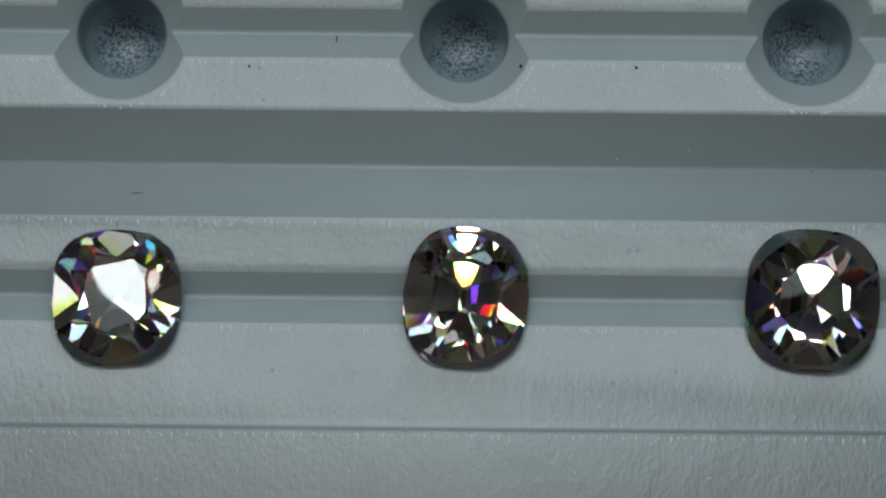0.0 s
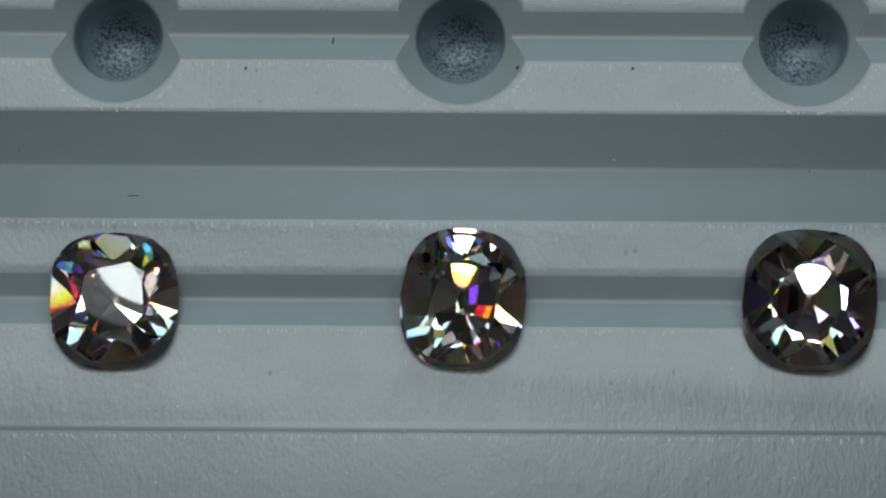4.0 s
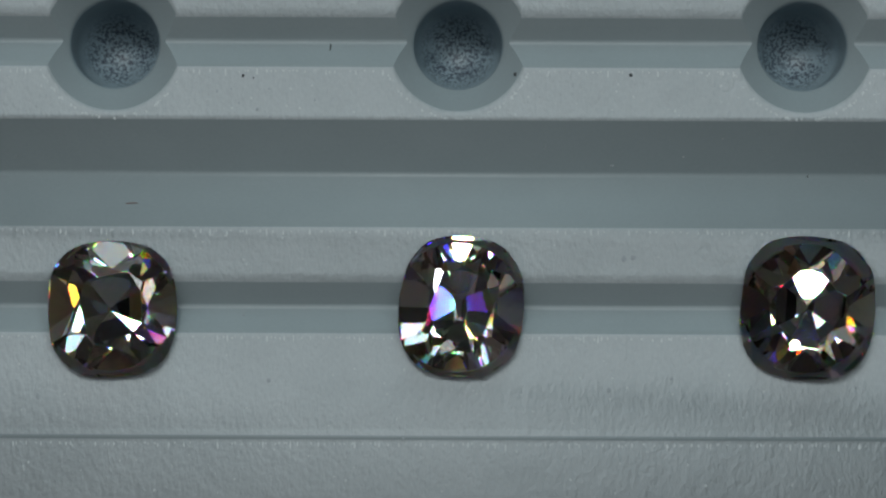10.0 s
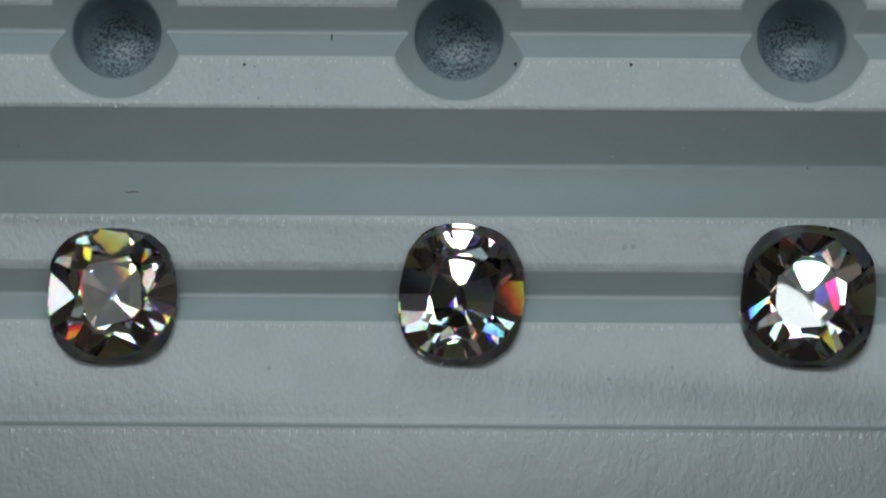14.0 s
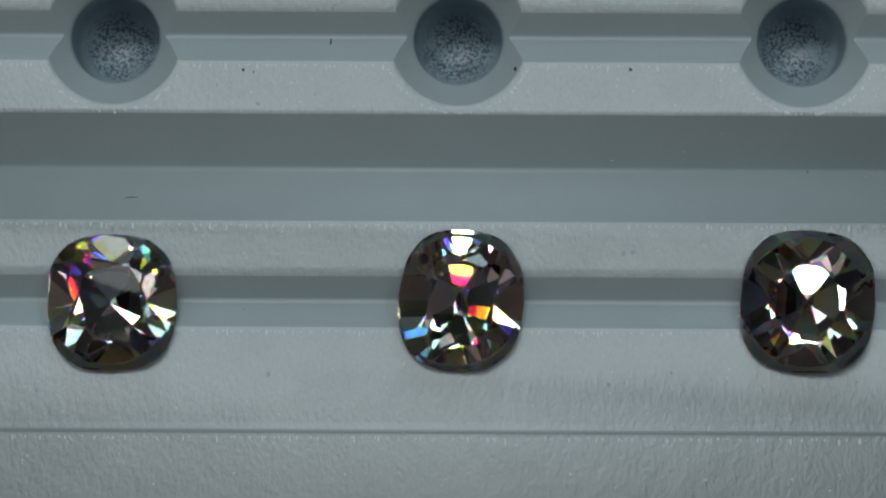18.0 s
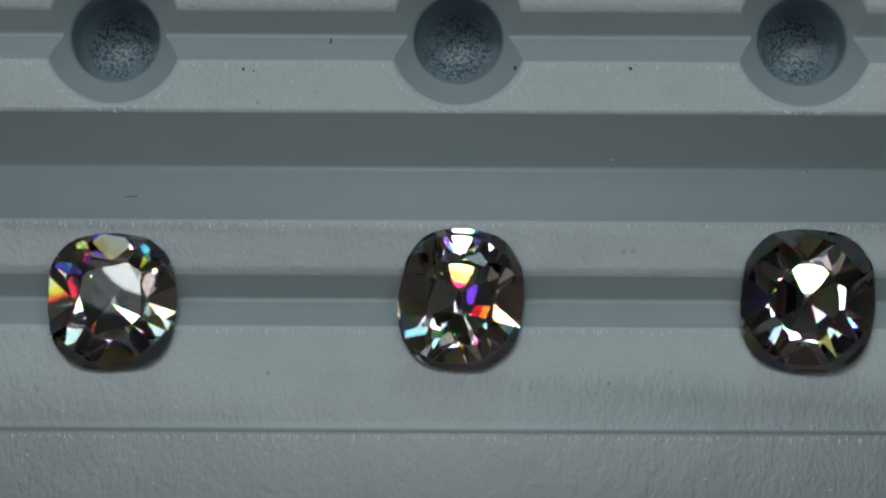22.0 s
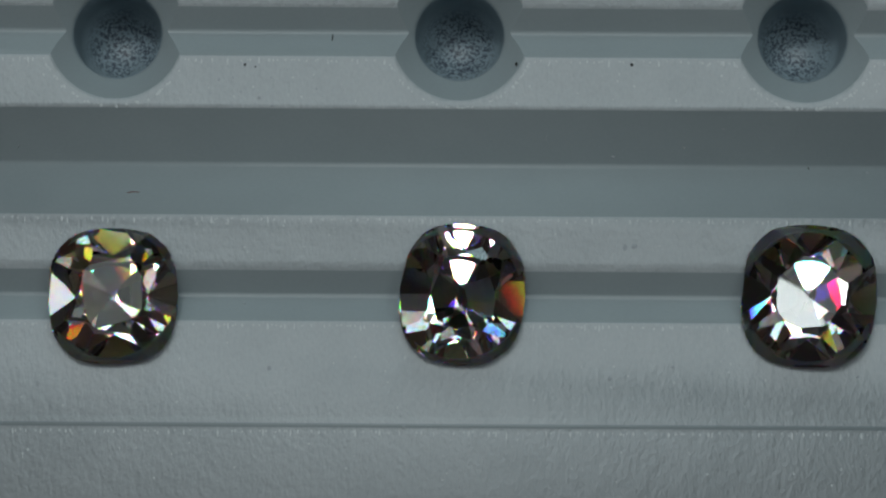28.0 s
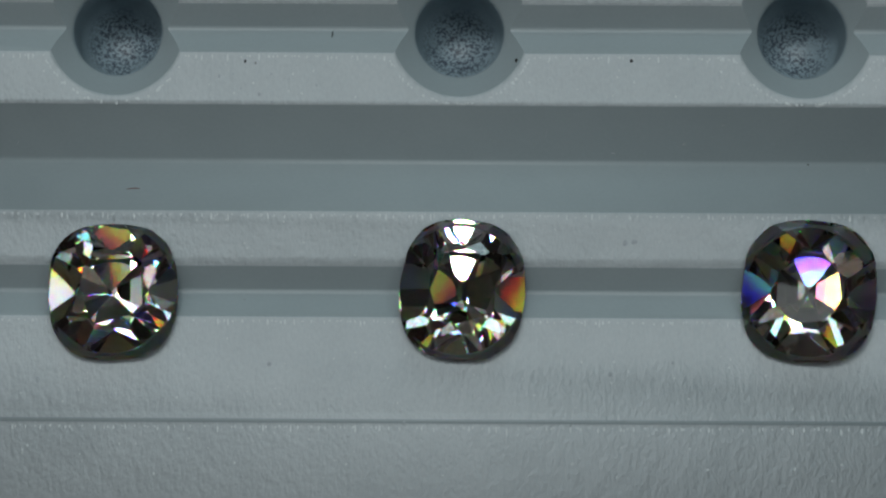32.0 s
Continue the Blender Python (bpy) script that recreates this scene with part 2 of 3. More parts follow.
def build_tray():
    bm = bmesh.new()
    radii = [(0.3 if z < -2 else 0.25 if z < -0.5 else 0.10 if z > 0 else 0.12 if y < -11 else 0.42 if y in (-2.10, 14.72) else 0.13) * MM for y, z, _ in SECTION]
    line = rounded([(y * MM, z * MM) for y, z, _ in SECTION], radii)
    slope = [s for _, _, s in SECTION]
    x0, x1 = -TRAY_W / 2 * MM, TRAY_W / 2 * MM
    left = [bm.verts.new((x0, p.x, p.y)) for p, _ in line]
    right = [bm.verts.new((x1, p.x, p.y)) for p, _ in line]
    for i in range(len(line) - 1):
        f = bm.faces.new((left[i], right[i], right[i + 1], left[i + 1]))
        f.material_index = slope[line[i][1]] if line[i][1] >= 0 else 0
        f.smooth = True
    under = [bm.verts.new((x, y * MM, -TRAY_T * MM)) for x in (x0, x1) for y in (TRAY_FOOT, TRAY_TOP)]
    bm.faces.new((under[0], under[1], under[3], under[2]))
    bm.faces.new((left[0], under[0], under[2], right[0]))
    bm.faces.new((right[-1], under[3], under[1], left[-1]))
    bm.faces.new([*left, under[1], under[0]])
    bm.faces.new([*reversed(right), under[2], under[3]])
    bmesh.ops.recalc_face_normals(bm, faces=bm.faces)
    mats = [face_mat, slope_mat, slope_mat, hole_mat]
    whole = mesh_object("blank", bm, mats)
    # the drill: a countersink, a straight bore and a ball end
    wide = [(5.3, 1.0), (4.66, 0.0), (4.53, -0.025), (4.44, -0.08), (4.36, -0.16), (3.12, -1.42)]
    tight = [(4.5, 1.0), (3.85, 0.0), (3.74, -0.025), (3.67, -0.08), (3.60, -0.16), (3.12, -1.0)]
    prof = [(3.02, -1.52), (2.95, -1.60), (2.88, -1.70), (2.83, -1.83), (2.81, -2.0), (2.80, -5.1)]
    prof += [(2.80 * math.cos(radians(u)), -5.1 - 2.80 * math.sin(radians(u))) for u in range(6, 90, 6)]
    bm = bmesh.new()
    n = 120
    for hx in HOLE_X:
        for hy in HOLE_ROWS:
            rings = [[bm.verts.new(((hx + r * math.cos(2 * math.pi * k / n)) * MM, (hy + r * math.sin(2 * math.pi * k / n)) * MM, z * MM))
                      for k in range(n)] for r, z in (wide if hy > 0 else tight) + prof]
            for i, (a, b) in enumerate(zip(rings, rings[1:])):
                for k in range(n):
                    f = bm.faces.new((a[k], b[k], b[(k + 1) % n], a[(k + 1) % n]))
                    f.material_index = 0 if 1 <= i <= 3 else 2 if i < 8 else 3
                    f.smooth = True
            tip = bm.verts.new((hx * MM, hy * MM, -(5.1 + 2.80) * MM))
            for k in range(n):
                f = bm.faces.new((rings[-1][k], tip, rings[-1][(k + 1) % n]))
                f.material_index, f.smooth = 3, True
            bm.faces.new(rings[0]).material_index = 2
    bmesh.ops.recalc_face_normals(bm, faces=bm.faces)
    drill = mesh_object("drill", bm, mats)
    mod = whole.modifiers.new("holes", "BOOLEAN")
    mod.object, mod.operation, mod.solver = drill, "DIFFERENCE", "EXACT"
    bpy.context.view_layer.update()
    cut = bpy.data.meshes.new_from_object(whole.evaluated_get(bpy.context.evaluated_depsgraph_get()))
    bpy.data.objects.remove(drill)
    bpy.data.objects.remove(whole)
    thing = tagged(new("tray"), "grey moulded plastic stone tray with grooves and round holes", "tray")
    split_off(cut, "body", lambda f: f.material_index < 2, thing, mats)
    for hx in HOLE_X:
        for hy in HOLE_ROWS:
            def near(f):
                c = f.calc_center_median() / MM
                return f.material_index > 1 and (c.x - hx) ** 2 + (c.y - hy) ** 2 < 36
            sock = split_off(cut, "socket", near, thing, mats)
            sock["label"] = "smooth countersunk socket with a rounded bore"
    # the round foot on which the tray rocks
    bm = bmesh.new()
    ring = [(FOOT_R * math.cos(radians(u)), -PIVOT + FOOT_R * math.sin(radians(u))) for u in range(150, 391, 12)]
    ends = [[bm.verts.new((x * MM, y * MM, max(z, -PIVOT - FOOT_R) * MM)) for y, z in ring] for x in (-36, 36)]
    for i in range(len(ring) - 1):
        bm.faces.new((ends[0][i], ends[0][i + 1], ends[1][i + 1], ends[1][i]))
    bm.faces.new(ends[0])
    bm.faces.new(ends[1])
    bm.faces.new((ends[0][0], ends[1][0], ends[1][-1], ends[0][-1]))
    bmesh.ops.recalc_face_normals(bm, faces=bm.faces)
    mesh_object("foot", bm, [slope_mat], thing)
    return thing


FOOT_R = 4.2


def hole_material():
    """Fine dark dust lies at the bottom of the rounded bore."""
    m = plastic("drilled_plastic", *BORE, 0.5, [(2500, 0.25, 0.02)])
    nt, nodes = m.node_tree, m.node_tree.nodes
    bsdf = nodes["Principled BSDF"]
    old = bsdf.inputs["Base Color"].links[0].from_socket
    co = nodes.new("ShaderNodeTexCoord")
    fine = nodes.new("ShaderNodeTexNoise")
    fine.inputs["Scale"].default_value, fine.inputs["Detail"].default_value, fine.inputs["Roughness"].default_value = 4600, 4, 0.7
    nt.links.new(co.outputs["Object"], fine.inputs["Vector"])
    step = nodes.new("ShaderNodeMapRange")
    step.inputs["From Min"].default_value, step.inputs["From Max"].default_value = 0.47, 0.55
    nt.links.new(fine.outputs["Fac"], step.inputs["Value"])
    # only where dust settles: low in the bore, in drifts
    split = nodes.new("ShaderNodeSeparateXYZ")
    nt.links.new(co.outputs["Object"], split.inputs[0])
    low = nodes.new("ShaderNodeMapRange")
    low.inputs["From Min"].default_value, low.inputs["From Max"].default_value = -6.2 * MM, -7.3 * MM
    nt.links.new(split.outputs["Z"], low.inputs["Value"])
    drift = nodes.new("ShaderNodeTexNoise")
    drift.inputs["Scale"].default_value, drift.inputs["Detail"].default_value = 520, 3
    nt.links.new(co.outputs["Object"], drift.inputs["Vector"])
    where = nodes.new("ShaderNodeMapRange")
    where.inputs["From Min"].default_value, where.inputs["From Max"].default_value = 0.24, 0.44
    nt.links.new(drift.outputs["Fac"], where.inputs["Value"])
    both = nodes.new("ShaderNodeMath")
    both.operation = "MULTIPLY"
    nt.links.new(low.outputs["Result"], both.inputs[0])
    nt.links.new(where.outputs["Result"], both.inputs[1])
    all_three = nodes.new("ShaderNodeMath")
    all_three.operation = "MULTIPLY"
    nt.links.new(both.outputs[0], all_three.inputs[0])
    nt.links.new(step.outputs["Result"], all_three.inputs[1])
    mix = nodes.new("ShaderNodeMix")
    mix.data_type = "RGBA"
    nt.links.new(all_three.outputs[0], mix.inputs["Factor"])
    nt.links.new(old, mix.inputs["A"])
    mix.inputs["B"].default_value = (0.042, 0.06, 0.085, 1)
    nt.links.new(mix.outputs["Result"], bsdf.inputs["Base Color"])
    return m


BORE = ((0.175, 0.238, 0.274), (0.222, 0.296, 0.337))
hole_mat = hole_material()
tray = build_tray()

# ---- the dim unseen room added round the table, with one added window ----
def mottled(name, low, high, scale):
    """Blotches of two tones, added so that the facets mirror uneven greys."""
    m, nt, nodes, bsdf = material(name)
    co = nodes.new("ShaderNodeTexCoord")
    n = nodes.new("ShaderNodeTexNoise")
    n.inputs["Scale"].default_value, n.inputs["Detail"].default_value, n.inputs["Roughness"].default_value = scale, 5, 0.6
    nt.links.new(co.outputs["Object"], n.inputs["Vector"])
    step = nodes.new("ShaderNodeMapRange")
    step.inputs["From Min"].default_value, step.inputs["From Max"].default_value = 0.47, 0.57
    nt.links.new(n.outputs["Fac"], step.inputs["Value"])
    mix = nodes.new("ShaderNodeMix")
    mix.data_type = "RGBA"
    mix.inputs["A"].default_value, mix.inputs["B"].default_value = (*low, 1), (*high, 1)
    nt.links.new(step.outputs["Result"], mix.inputs["Factor"])
    nt.links.new(mix.outputs["Result"], bsdf.inputs["Base Color"])
    bsdf.inputs["Roughness"].default_value = 0.9
    return m


# strong blotches on unseen surfaces, there to vary the diamonds' reflections
wall_mat = mottled("blotched_wall", (0.10, 0.075, 0.07), (0.60, 0.46, 0.42), 9.0)
ceiling_mat = mottled("blotched_ceiling", (0.13, 0.115, 0.11), (0.72, 0.66, 0.62), 9.0)
floor_mat = plastic("floor_covering", (0.10, 0.08, 0.06), (0.16, 0.13, 0.10), 0.7, [(30, 0.3, 2.0)])
frame_mat = plastic("window_paint", (0.7, 0.7, 0.68), (0.78, 0.78, 0.76), 0.5, [(200, 0.1, 0.3)])


def box(bm, lo, hi):
    mid, size = [(a + b) / 2 for a, b in zip(lo, hi)], [b - a for a, b in zip(lo, hi)]
    bmesh.ops.create_cube(bm, size=1, matrix=Matrix.LocRotScale(mid, None, size))


def boxes(name, mat, label, *pairs):
    bm = bmesh.new()
    for lo, hi in pairs:
        box(bm, lo, hi)
    return tagged(mesh_object(name, bm, [mat]), label, name.split("_")[0], kind="structure")


R, F, C = 1.6, -0.77, 1.55
boxes("wall_south", wall_mat, "unseen added wall in blotched matt paint", ((-R - 0.1, -R - 0.1, F), (R + 0.1, -R, C)))
boxes("wall_west", wall_mat, "unseen added wall in blotched matt paint", ((-R - 0.1, -R, F), (-R, R, C)))
boxes("wall_east", wall_mat, "unseen added wall in blotched matt paint", ((R, -R, F), (R + 0.1, R, C)))
boxes("wall_north", wall_mat, "unseen added wall in blotched matt paint round a window", ((-R - 0.1, R, F), (-0.3, R + 0.1, C)), ((0.8, R, F), (R + 0.1, R + 0.1, C)),
      ((-0.3, R, F), (0.8, R + 0.1, 0.3)), ((-0.3, R, 1.2), (0.8, R + 0.1, C)))
boxes("floor", floor_mat, "dark plain floor", ((-R - 0.1, -R - 0.1, F - 0.1), (R + 0.1, R + 0.1, F)))
boxes("ceiling", ceiling_mat, "unseen added ceiling in blotched pale paint", ((-R - 0.1, -R - 0.1, C), (R + 0.1, R + 0.1, C + 0.1)))
# unseen frame added before the fill, so its glow mirrors as panes
boxes("window_frame", frame_mat, "added unseen window frame, white with a cross bar", ((0.23, R + 0.03, 0.3), (0.27, R + 0.07, 1.2)), ((-0.3, R + 0.03, 0.73), (0.8, R + 0.07, 0.77)))

# the table on which the tray's foot stands
bm = bmesh.new()
top = -(PIVOT + FOOT_R) * MM
bmesh.ops.create_cube(bm, size=1, matrix=Matrix.LocRotScale((0, 0, top - 0.015), None, (1.2, 0.8, 0.03)))
bmesh.ops.bevel(bm, geom=bm.edges[:], offset=0.003, segments=2)
for lx in (-0.55, 0.55):
    for ly in (-0.35, 0.35):
        box(bm, (lx - 0.025, ly - 0.025, F), (lx + 0.025, ly + 0.025, top - 0.02))
table = tagged(mesh_object("table", bm, [table_mat]), "dark plain table under the tray", "table", kind="structure")


# ---- the diamonds ----
def cushion(a, b, p, tz, gd, cu, cm, ca, co, ch, ha, ho, cs, sa, cp, pm, pa, po, ph, la, lo):
    """An old mine cut. Half widths a, b and squareness p of its outline; heights of table, girdle and culet in mm. Then, for the crown's
    mains, halves and stars and for the pavilion's mains and halves: slope in degrees, how far each strays round, and how far out it is set
    (the stars: how far in they begin)."""
    q = p / (p - 1)

    def reach(f):
        return ((a * abs(math.cos(f))) ** q + (b * abs(math.sin(f))) ** q) ** (1 / q)

    bm = bmesh.new()
    bmesh.ops.create_cube(bm, size=30)

    def cut(f, slope, height, up, pull=0.0):
        s = radians(slope)
        n = Vector((math.cos(f) * math.sin(s), math.sin(f) * math.sin(s), math.cos(s) * up))
        o = Vector((math.cos(f) * (reach(f) - pull), math.sin(f) * (reach(f) - pull), height))
        got = bmesh.ops.bisect_plane(bm, geom=bm.verts[:] + bm.edges[:] + bm.faces[:], plane_co=o, plane_no=n, clear_outer=True, dist=1e-6)
        rim = [e for e in got["geom_cut"] if isinstance(e, bmesh.types.BMEdge)]
        if rim:
            bmesh.ops.contextual_create(bm, geom=rim)

    turn = 2 * math.pi
    for k in range(48):
        cut(turn * (k + 0.5) / 48, 90, 0, 1)
    for k in range(8):
        cut(turn * k / 8 + radians(ca[k]), cm[k], gd, 1, -co[k])
        cut(turn * k / 8 + radians(pa[k]), pm[k], 0, -1, -po[k])
    for k in range(16):
        cut(turn * (k + 0.5) / 16 + radians(ha[k]), ch[k], gd, 1, -ho[k])
        cut(turn * (k + 0.5) / 16 + radians(la[k]), ph[k], 0, -1, -lo[k])
    for k in range(8):
        f = turn * (k + 0.5) / 8 + radians(sa[k])
        cut(f, cs[k], tz, 1, pull=reach(f) * cp[k])
    # narrow uneven facets under the girdle
    for k in range(24):
        f = turn * (k + 0.5) / 24 + radians(3 * math.sin(13 * k + 30 * b))
        cut(f, 57 + 4 * math.sin(9 * k + 20 * a), 0.02, -1, pull=0.10 + 0.05 * math.sin(7 * k + 10 * b))
    cut(0, 0, tz, 1)
    cut(0, 0, -cu, -1)
    bmesh.ops.remove_doubles(bm, verts=bm.verts, dist=1e-3)
    bmesh.ops.dissolve_degenerate(bm, edges=bm.edges, dist=1e-3)
    # the polished edges are a hair's breadth blunt
    bmesh.ops.bevel(bm, geom=[e for e in bm.edges if e.calc_length() > 0.12], offset=0.018, segments=1, affect="EDGES", clamp_overlap=True)
    bmesh.ops.recalc_face_normals(bm, faces=bm.faces)
    bmesh.ops.scale(bm, vec=(MM, MM, MM), verts=bm.verts)
    return bm


def facet_kind(f, gd):
    """0 crown, 1 girdle, 2 pavilion, 3 table, 4 culet."""
    z, n = f.calc_center_median().z / MM, f.normal.z
    if abs(n) > 0.9999:
        return 3 if n > 0 else 4
    return 0 if z > gd - 0.03 else 2 if z < 0.03 else 1


def build_diamond(shape, label):
    thing = tagged(new("diamond"), label, "diamond", "row of diamonds")
    whole = cushion(**shape)
    for number, name in enumerate(("crown", "girdle", "pavilion", "table_facet", "culet")):
        bm = whole.copy()
        bm.normal_update()
        bmesh.ops.delete(bm, geom=[f for f in bm.faces if facet_kind(f, shape["gd"]) != number], context="FACES")
        if bm.faces:
            mesh_object(name, bm, [table_facet_mat if name == "table_facet" else gem_mat], thing)
        else:
            bm.free()
    whole.free()
    return thing


STONES = [
    (dict(a=4.06, b=4.28, p=2.75, tz=1.91, gd=0.12, cu=3.53,
          cm=[38.9, 39.7, 40.9, 37.9, 40.1, 37.0, 40.2, 35.0],
          ca=[1.8, 2.4, -0.8, 0.6, -1.6, -4.1, 2.6, -1.0],
          co=[0.08, 0.02, 0.07, -0.06, -0.04, -0.04, -0.06, 0.01],
          ch=[50.0, 42.6, 48.5, 45.3, 49.2, 40.3, 41.9, 47.0, 45.2, 44.8, 45.5, 44.0, 46.5, 50.0, 38.7, 45.7],
          ha=[2.7, 4.3, -2.4, 1.1, -1.0, 0.2, -2.6, -3.2, -1.1, 5.0, -4.4, 3.9, 2.8, -0.3, 4.8, -3.7],
          ho=[0.11, 0.07, 0.15, 0.01, 0.03, -0.01, 0.12, 0.19, 0.14, 0.04, -0.01, 0.02, 0.04, 0.01, -0.03, -0.05],
          cs=[18.8, 22.5, 24.7, 23.8, 25.7, 29.7, 25.4, 17.6],
          sa=[8.5, 8.3, -11.8, 10.7, -9.4, -7.6, -8.9, 0.3],
          cp=[0.509, 0.450, 0.532, 0.536, 0.581, 0.464, 0.573, 0.495],
          pm=[39.8, 42.9, 39.7, 43.0, 41.9, 46.0, 39.8, 45.3],
          pa=[-0.2, -1.2, 0.5, 3.2, -0.0, -3.1, 0.2, -5.8],
          po=[-0.00, 0.40, -0.04, -0.10, -0.07, 0.36, -0.04, 0.11],
          ph=[44.3, 46.9, 40.6, 40.1, 44.5, 41.2, 40.6, 40.1, 40.9, 46.2, 40.5, 42.7, 46.4, 48.3, 39.4, 42.2],
          la=[2.6, 4.3, 2.0, 0.7, -2.6, 3.0, -1.6, -2.4, -1.5, 3.2, 0.0, 0.6, -5.0, 0.5, 3.7, 3.6],
          lo=[-0.05, -0.05, 0.07, 0.01, -0.05, 0.19, 0.03, 0.05, -0.03, 0.02, 0.07, -0.04, 0.00, -0.03, 0.20, 0.16]),
     (-20.79, -4.21), (-0.49, 0.99, 1.43)),
    (dict(a=3.93, b=4.45, p=2.60, tz=1.75, gd=0.12, cu=3.45,
          cm=[40.4, 38.8, 40.1, 39.9, 43.0, 41.9, 39.5, 37.3],
          ca=[1.4, 1.7, 1.3, -2.1, -2.0, -6.0, -0.1, -3.5],
          co=[-0.01, 0.11, 0.01, 0.30, 0.24, 0.20, 0.01, -0.06],
          ch=[36.6, 49.0, 37.9, 45.6, 37.9, 37.4, 45.4, 37.8, 37.4, 37.9, 38.8, 40.2, 37.6, 43.2, 44.6, 37.2],
          ha=[1.1, 4.9, 3.7, 2.8, 0.9, 2.6, 3.2, -0.6, -0.0, 0.3, 2.7, 3.4, -1.4, 3.5, 0.2, 1.7],
          ho=[0.20, -0.05, 0.08, 0.08, 0.12, 0.11, -0.05, -0.05, 0.09, 0.03, 0.17, 0.11, 0.07, 0.14, 0.19, 0.12],
          cs=[24.3, 25.3, 25.4, 22.4, 27.7, 26.0, 23.1, 21.0],
          sa=[0.4, 4.9, -4.8, 4.9, -3.0, 2.5, -2.0, 6.3],
          cp=[0.546, 0.481, 0.484, 0.560, 0.529, 0.512, 0.544, 0.540],
          pm=[40.6, 39.7, 40.8, 41.8, 40.6, 41.8, 40.6, 41.6],
          pa=[1.5, -3.1, 0.8, 4.0, 0.9, 0.8, 0.8, 2.5],
          po=[0.00, -0.08, -0.10, -0.08, 0.00, -0.09, 0.03, 0.00],
          ph=[40.1, 43.0, 44.4, 40.6, 40.7, 40.5, 47.4, 40.9, 40.5, 43.1, 40.9, 40.9, 40.3, 39.1, 45.7, 47.9],
          la=[-4.3, 5.0, -0.6, -1.1, 4.1, 0.1, -2.1, -1.8, 3.1, -4.9, -3.0, -0.6, -0.0, -0.3, 1.4, 3.9],
          lo=[0.29, 0.08, 0.27, -0.01, 0.30, -0.05, -0.05, 0.07, 0.01, 0.05, 0.09, 0.06, 0.04, 0.03, -0.02, 0.15]),
     (1.22, -3.99), (-0.30, -0.03, -4.43)),
    (dict(a=4.22, b=4.50, p=2.75, tz=1.93, gd=0.12, cu=3.73,
          cm=[40.9, 33.8, 39.5, 33.8, 39.4, 34.0, 39.1, 33.4],
          ca=[1.0, -0.7, 1.4, -0.2, 0.6, -0.8, 1.0, -0.0],
          co=[0.06, -0.03, 0.07, -0.04, -0.02, 0.10, 0.09, 0.01],
          ch=[46.9, 49.8, 49.2, 40.6, 42.7, 48.1, 44.3, 41.8, 45.7, 41.2, 39.3, 43.2, 42.4, 46.5, 50.0, 41.7],
          ha=[-2.9, -3.1, 4.6, 2.5, -0.7, -1.6, -0.5, 4.2, 2.7, 1.6, -3.0, 0.8, 3.7, -4.1, -4.8, -0.7],
          ho=[0.18, 0.14, 0.01, 0.15, -0.05, 0.15, 0.00, 0.06, 0.09, 0.04, 0.19, 0.07, 0.05, 0.06, 0.09, 0.02],
          cs=[15.0, 17.7, 21.9, 14.0, 13.3, 17.4, 14.1, 20.4],
          sa=[-14.0, 10.7, -5.0, 4.8, 11.0, 5.8, -13.1, -6.9],
          cp=[0.555, 0.502, 0.488, 0.468, 0.489, 0.534, 0.551, 0.568],
          pm=[41.1, 37.6, 40.8, 37.7, 41.0, 37.6, 40.9, 37.6],
          pa=[0.5, -2.0, 0.5, -1.6, 0.0, 0.1, 1.6, 0.9],
          po=[0.03, 0.24, -0.10, 0.15, -0.01, 0.09, -0.05, 0.06],
          ph=[46.3, 46.5, 45.5, 49.0, 42.6, 39.8, 47.8, 40.1, 41.3, 48.0, 41.9, 41.0, 46.5, 45.1, 46.2, 44.8],
          la=[-0.8, 3.3, -5.0, -0.7, 2.8, -5.0, 1.1, 5.0, -1.5, 4.0, 1.4, 2.0, 1.3, -0.0, -3.7, 0.0],
          lo=[-0.00, 0.10, -0.05, 0.08, -0.05, 0.02, 0.30, 0.30, 0.19, 0.00, -0.03, 0.01, 0.10, 0.24, 0.08, 0.00]),
     (23.07, -3.97), (0.30, -5.00, -4.21)),
]
GIRDLE_Z = 0.45
diamonds = []
LOOKS = ("colourless squarish cushion-cut diamond sitting table up in the tray",
         "colourless longish cushion-cut diamond sitting table up in the tray",
         "large colourless cushion-cut diamond sitting table up in the tray")
for (shape, (x, y), lean), label in zip(STONES, LOOKS):
    diamonds.append((build_diamond(shape, label), pose(x * MM, y * MM, GIRDLE_Z * MM, *lean)))


# ---- dust, lint and small pits on the tray ----
def tray_height(x, y):
    """Height of the tray's upper face at a place, in mm."""
    z = 0.0
    for (y0, z0, _), (y1, z1, _) in zip(SECTION, SECTION[1:]):
        if y0 <= y <= y1:
            z = z0 + (z1 - z0) * (y - y0) / (y1 - y0)
    for hx in HOLE_X:
        for hy in HOLE_ROWS:
            r = math.hypot(x - hx, y - hy)
            if 2.74 < r < 4.42:
                z = min(z, -(4.42 - r) * 1.09)
    return z


def plain(name, colour, rough):
    m, nt, nodes, bsdf = material(name)
    n = nodes.new("ShaderNodeTexNoise")
    n.inputs["Scale"].default_value = 20000
    mix = nodes.new("ShaderNodeMix")
    mix.data_type = "RGBA"
    mix.inputs["A"].default_value = (*colour, 1)
    mix.inputs["B"].default_value = (*[c * 1.6 for c in colour], 1)
    co = nodes.new("ShaderNodeTexCoord")
    nt.links.new(co.outputs["Object"], n.inputs["Vector"])
    nt.links.new(n.outputs["Fac"], mix.inputs["Factor"])
    nt.links.new(mix.outputs["Result"], bsdf.inputs["Base Color"])
    bsdf.inputs["Roughness"].default_value = rough
    return m


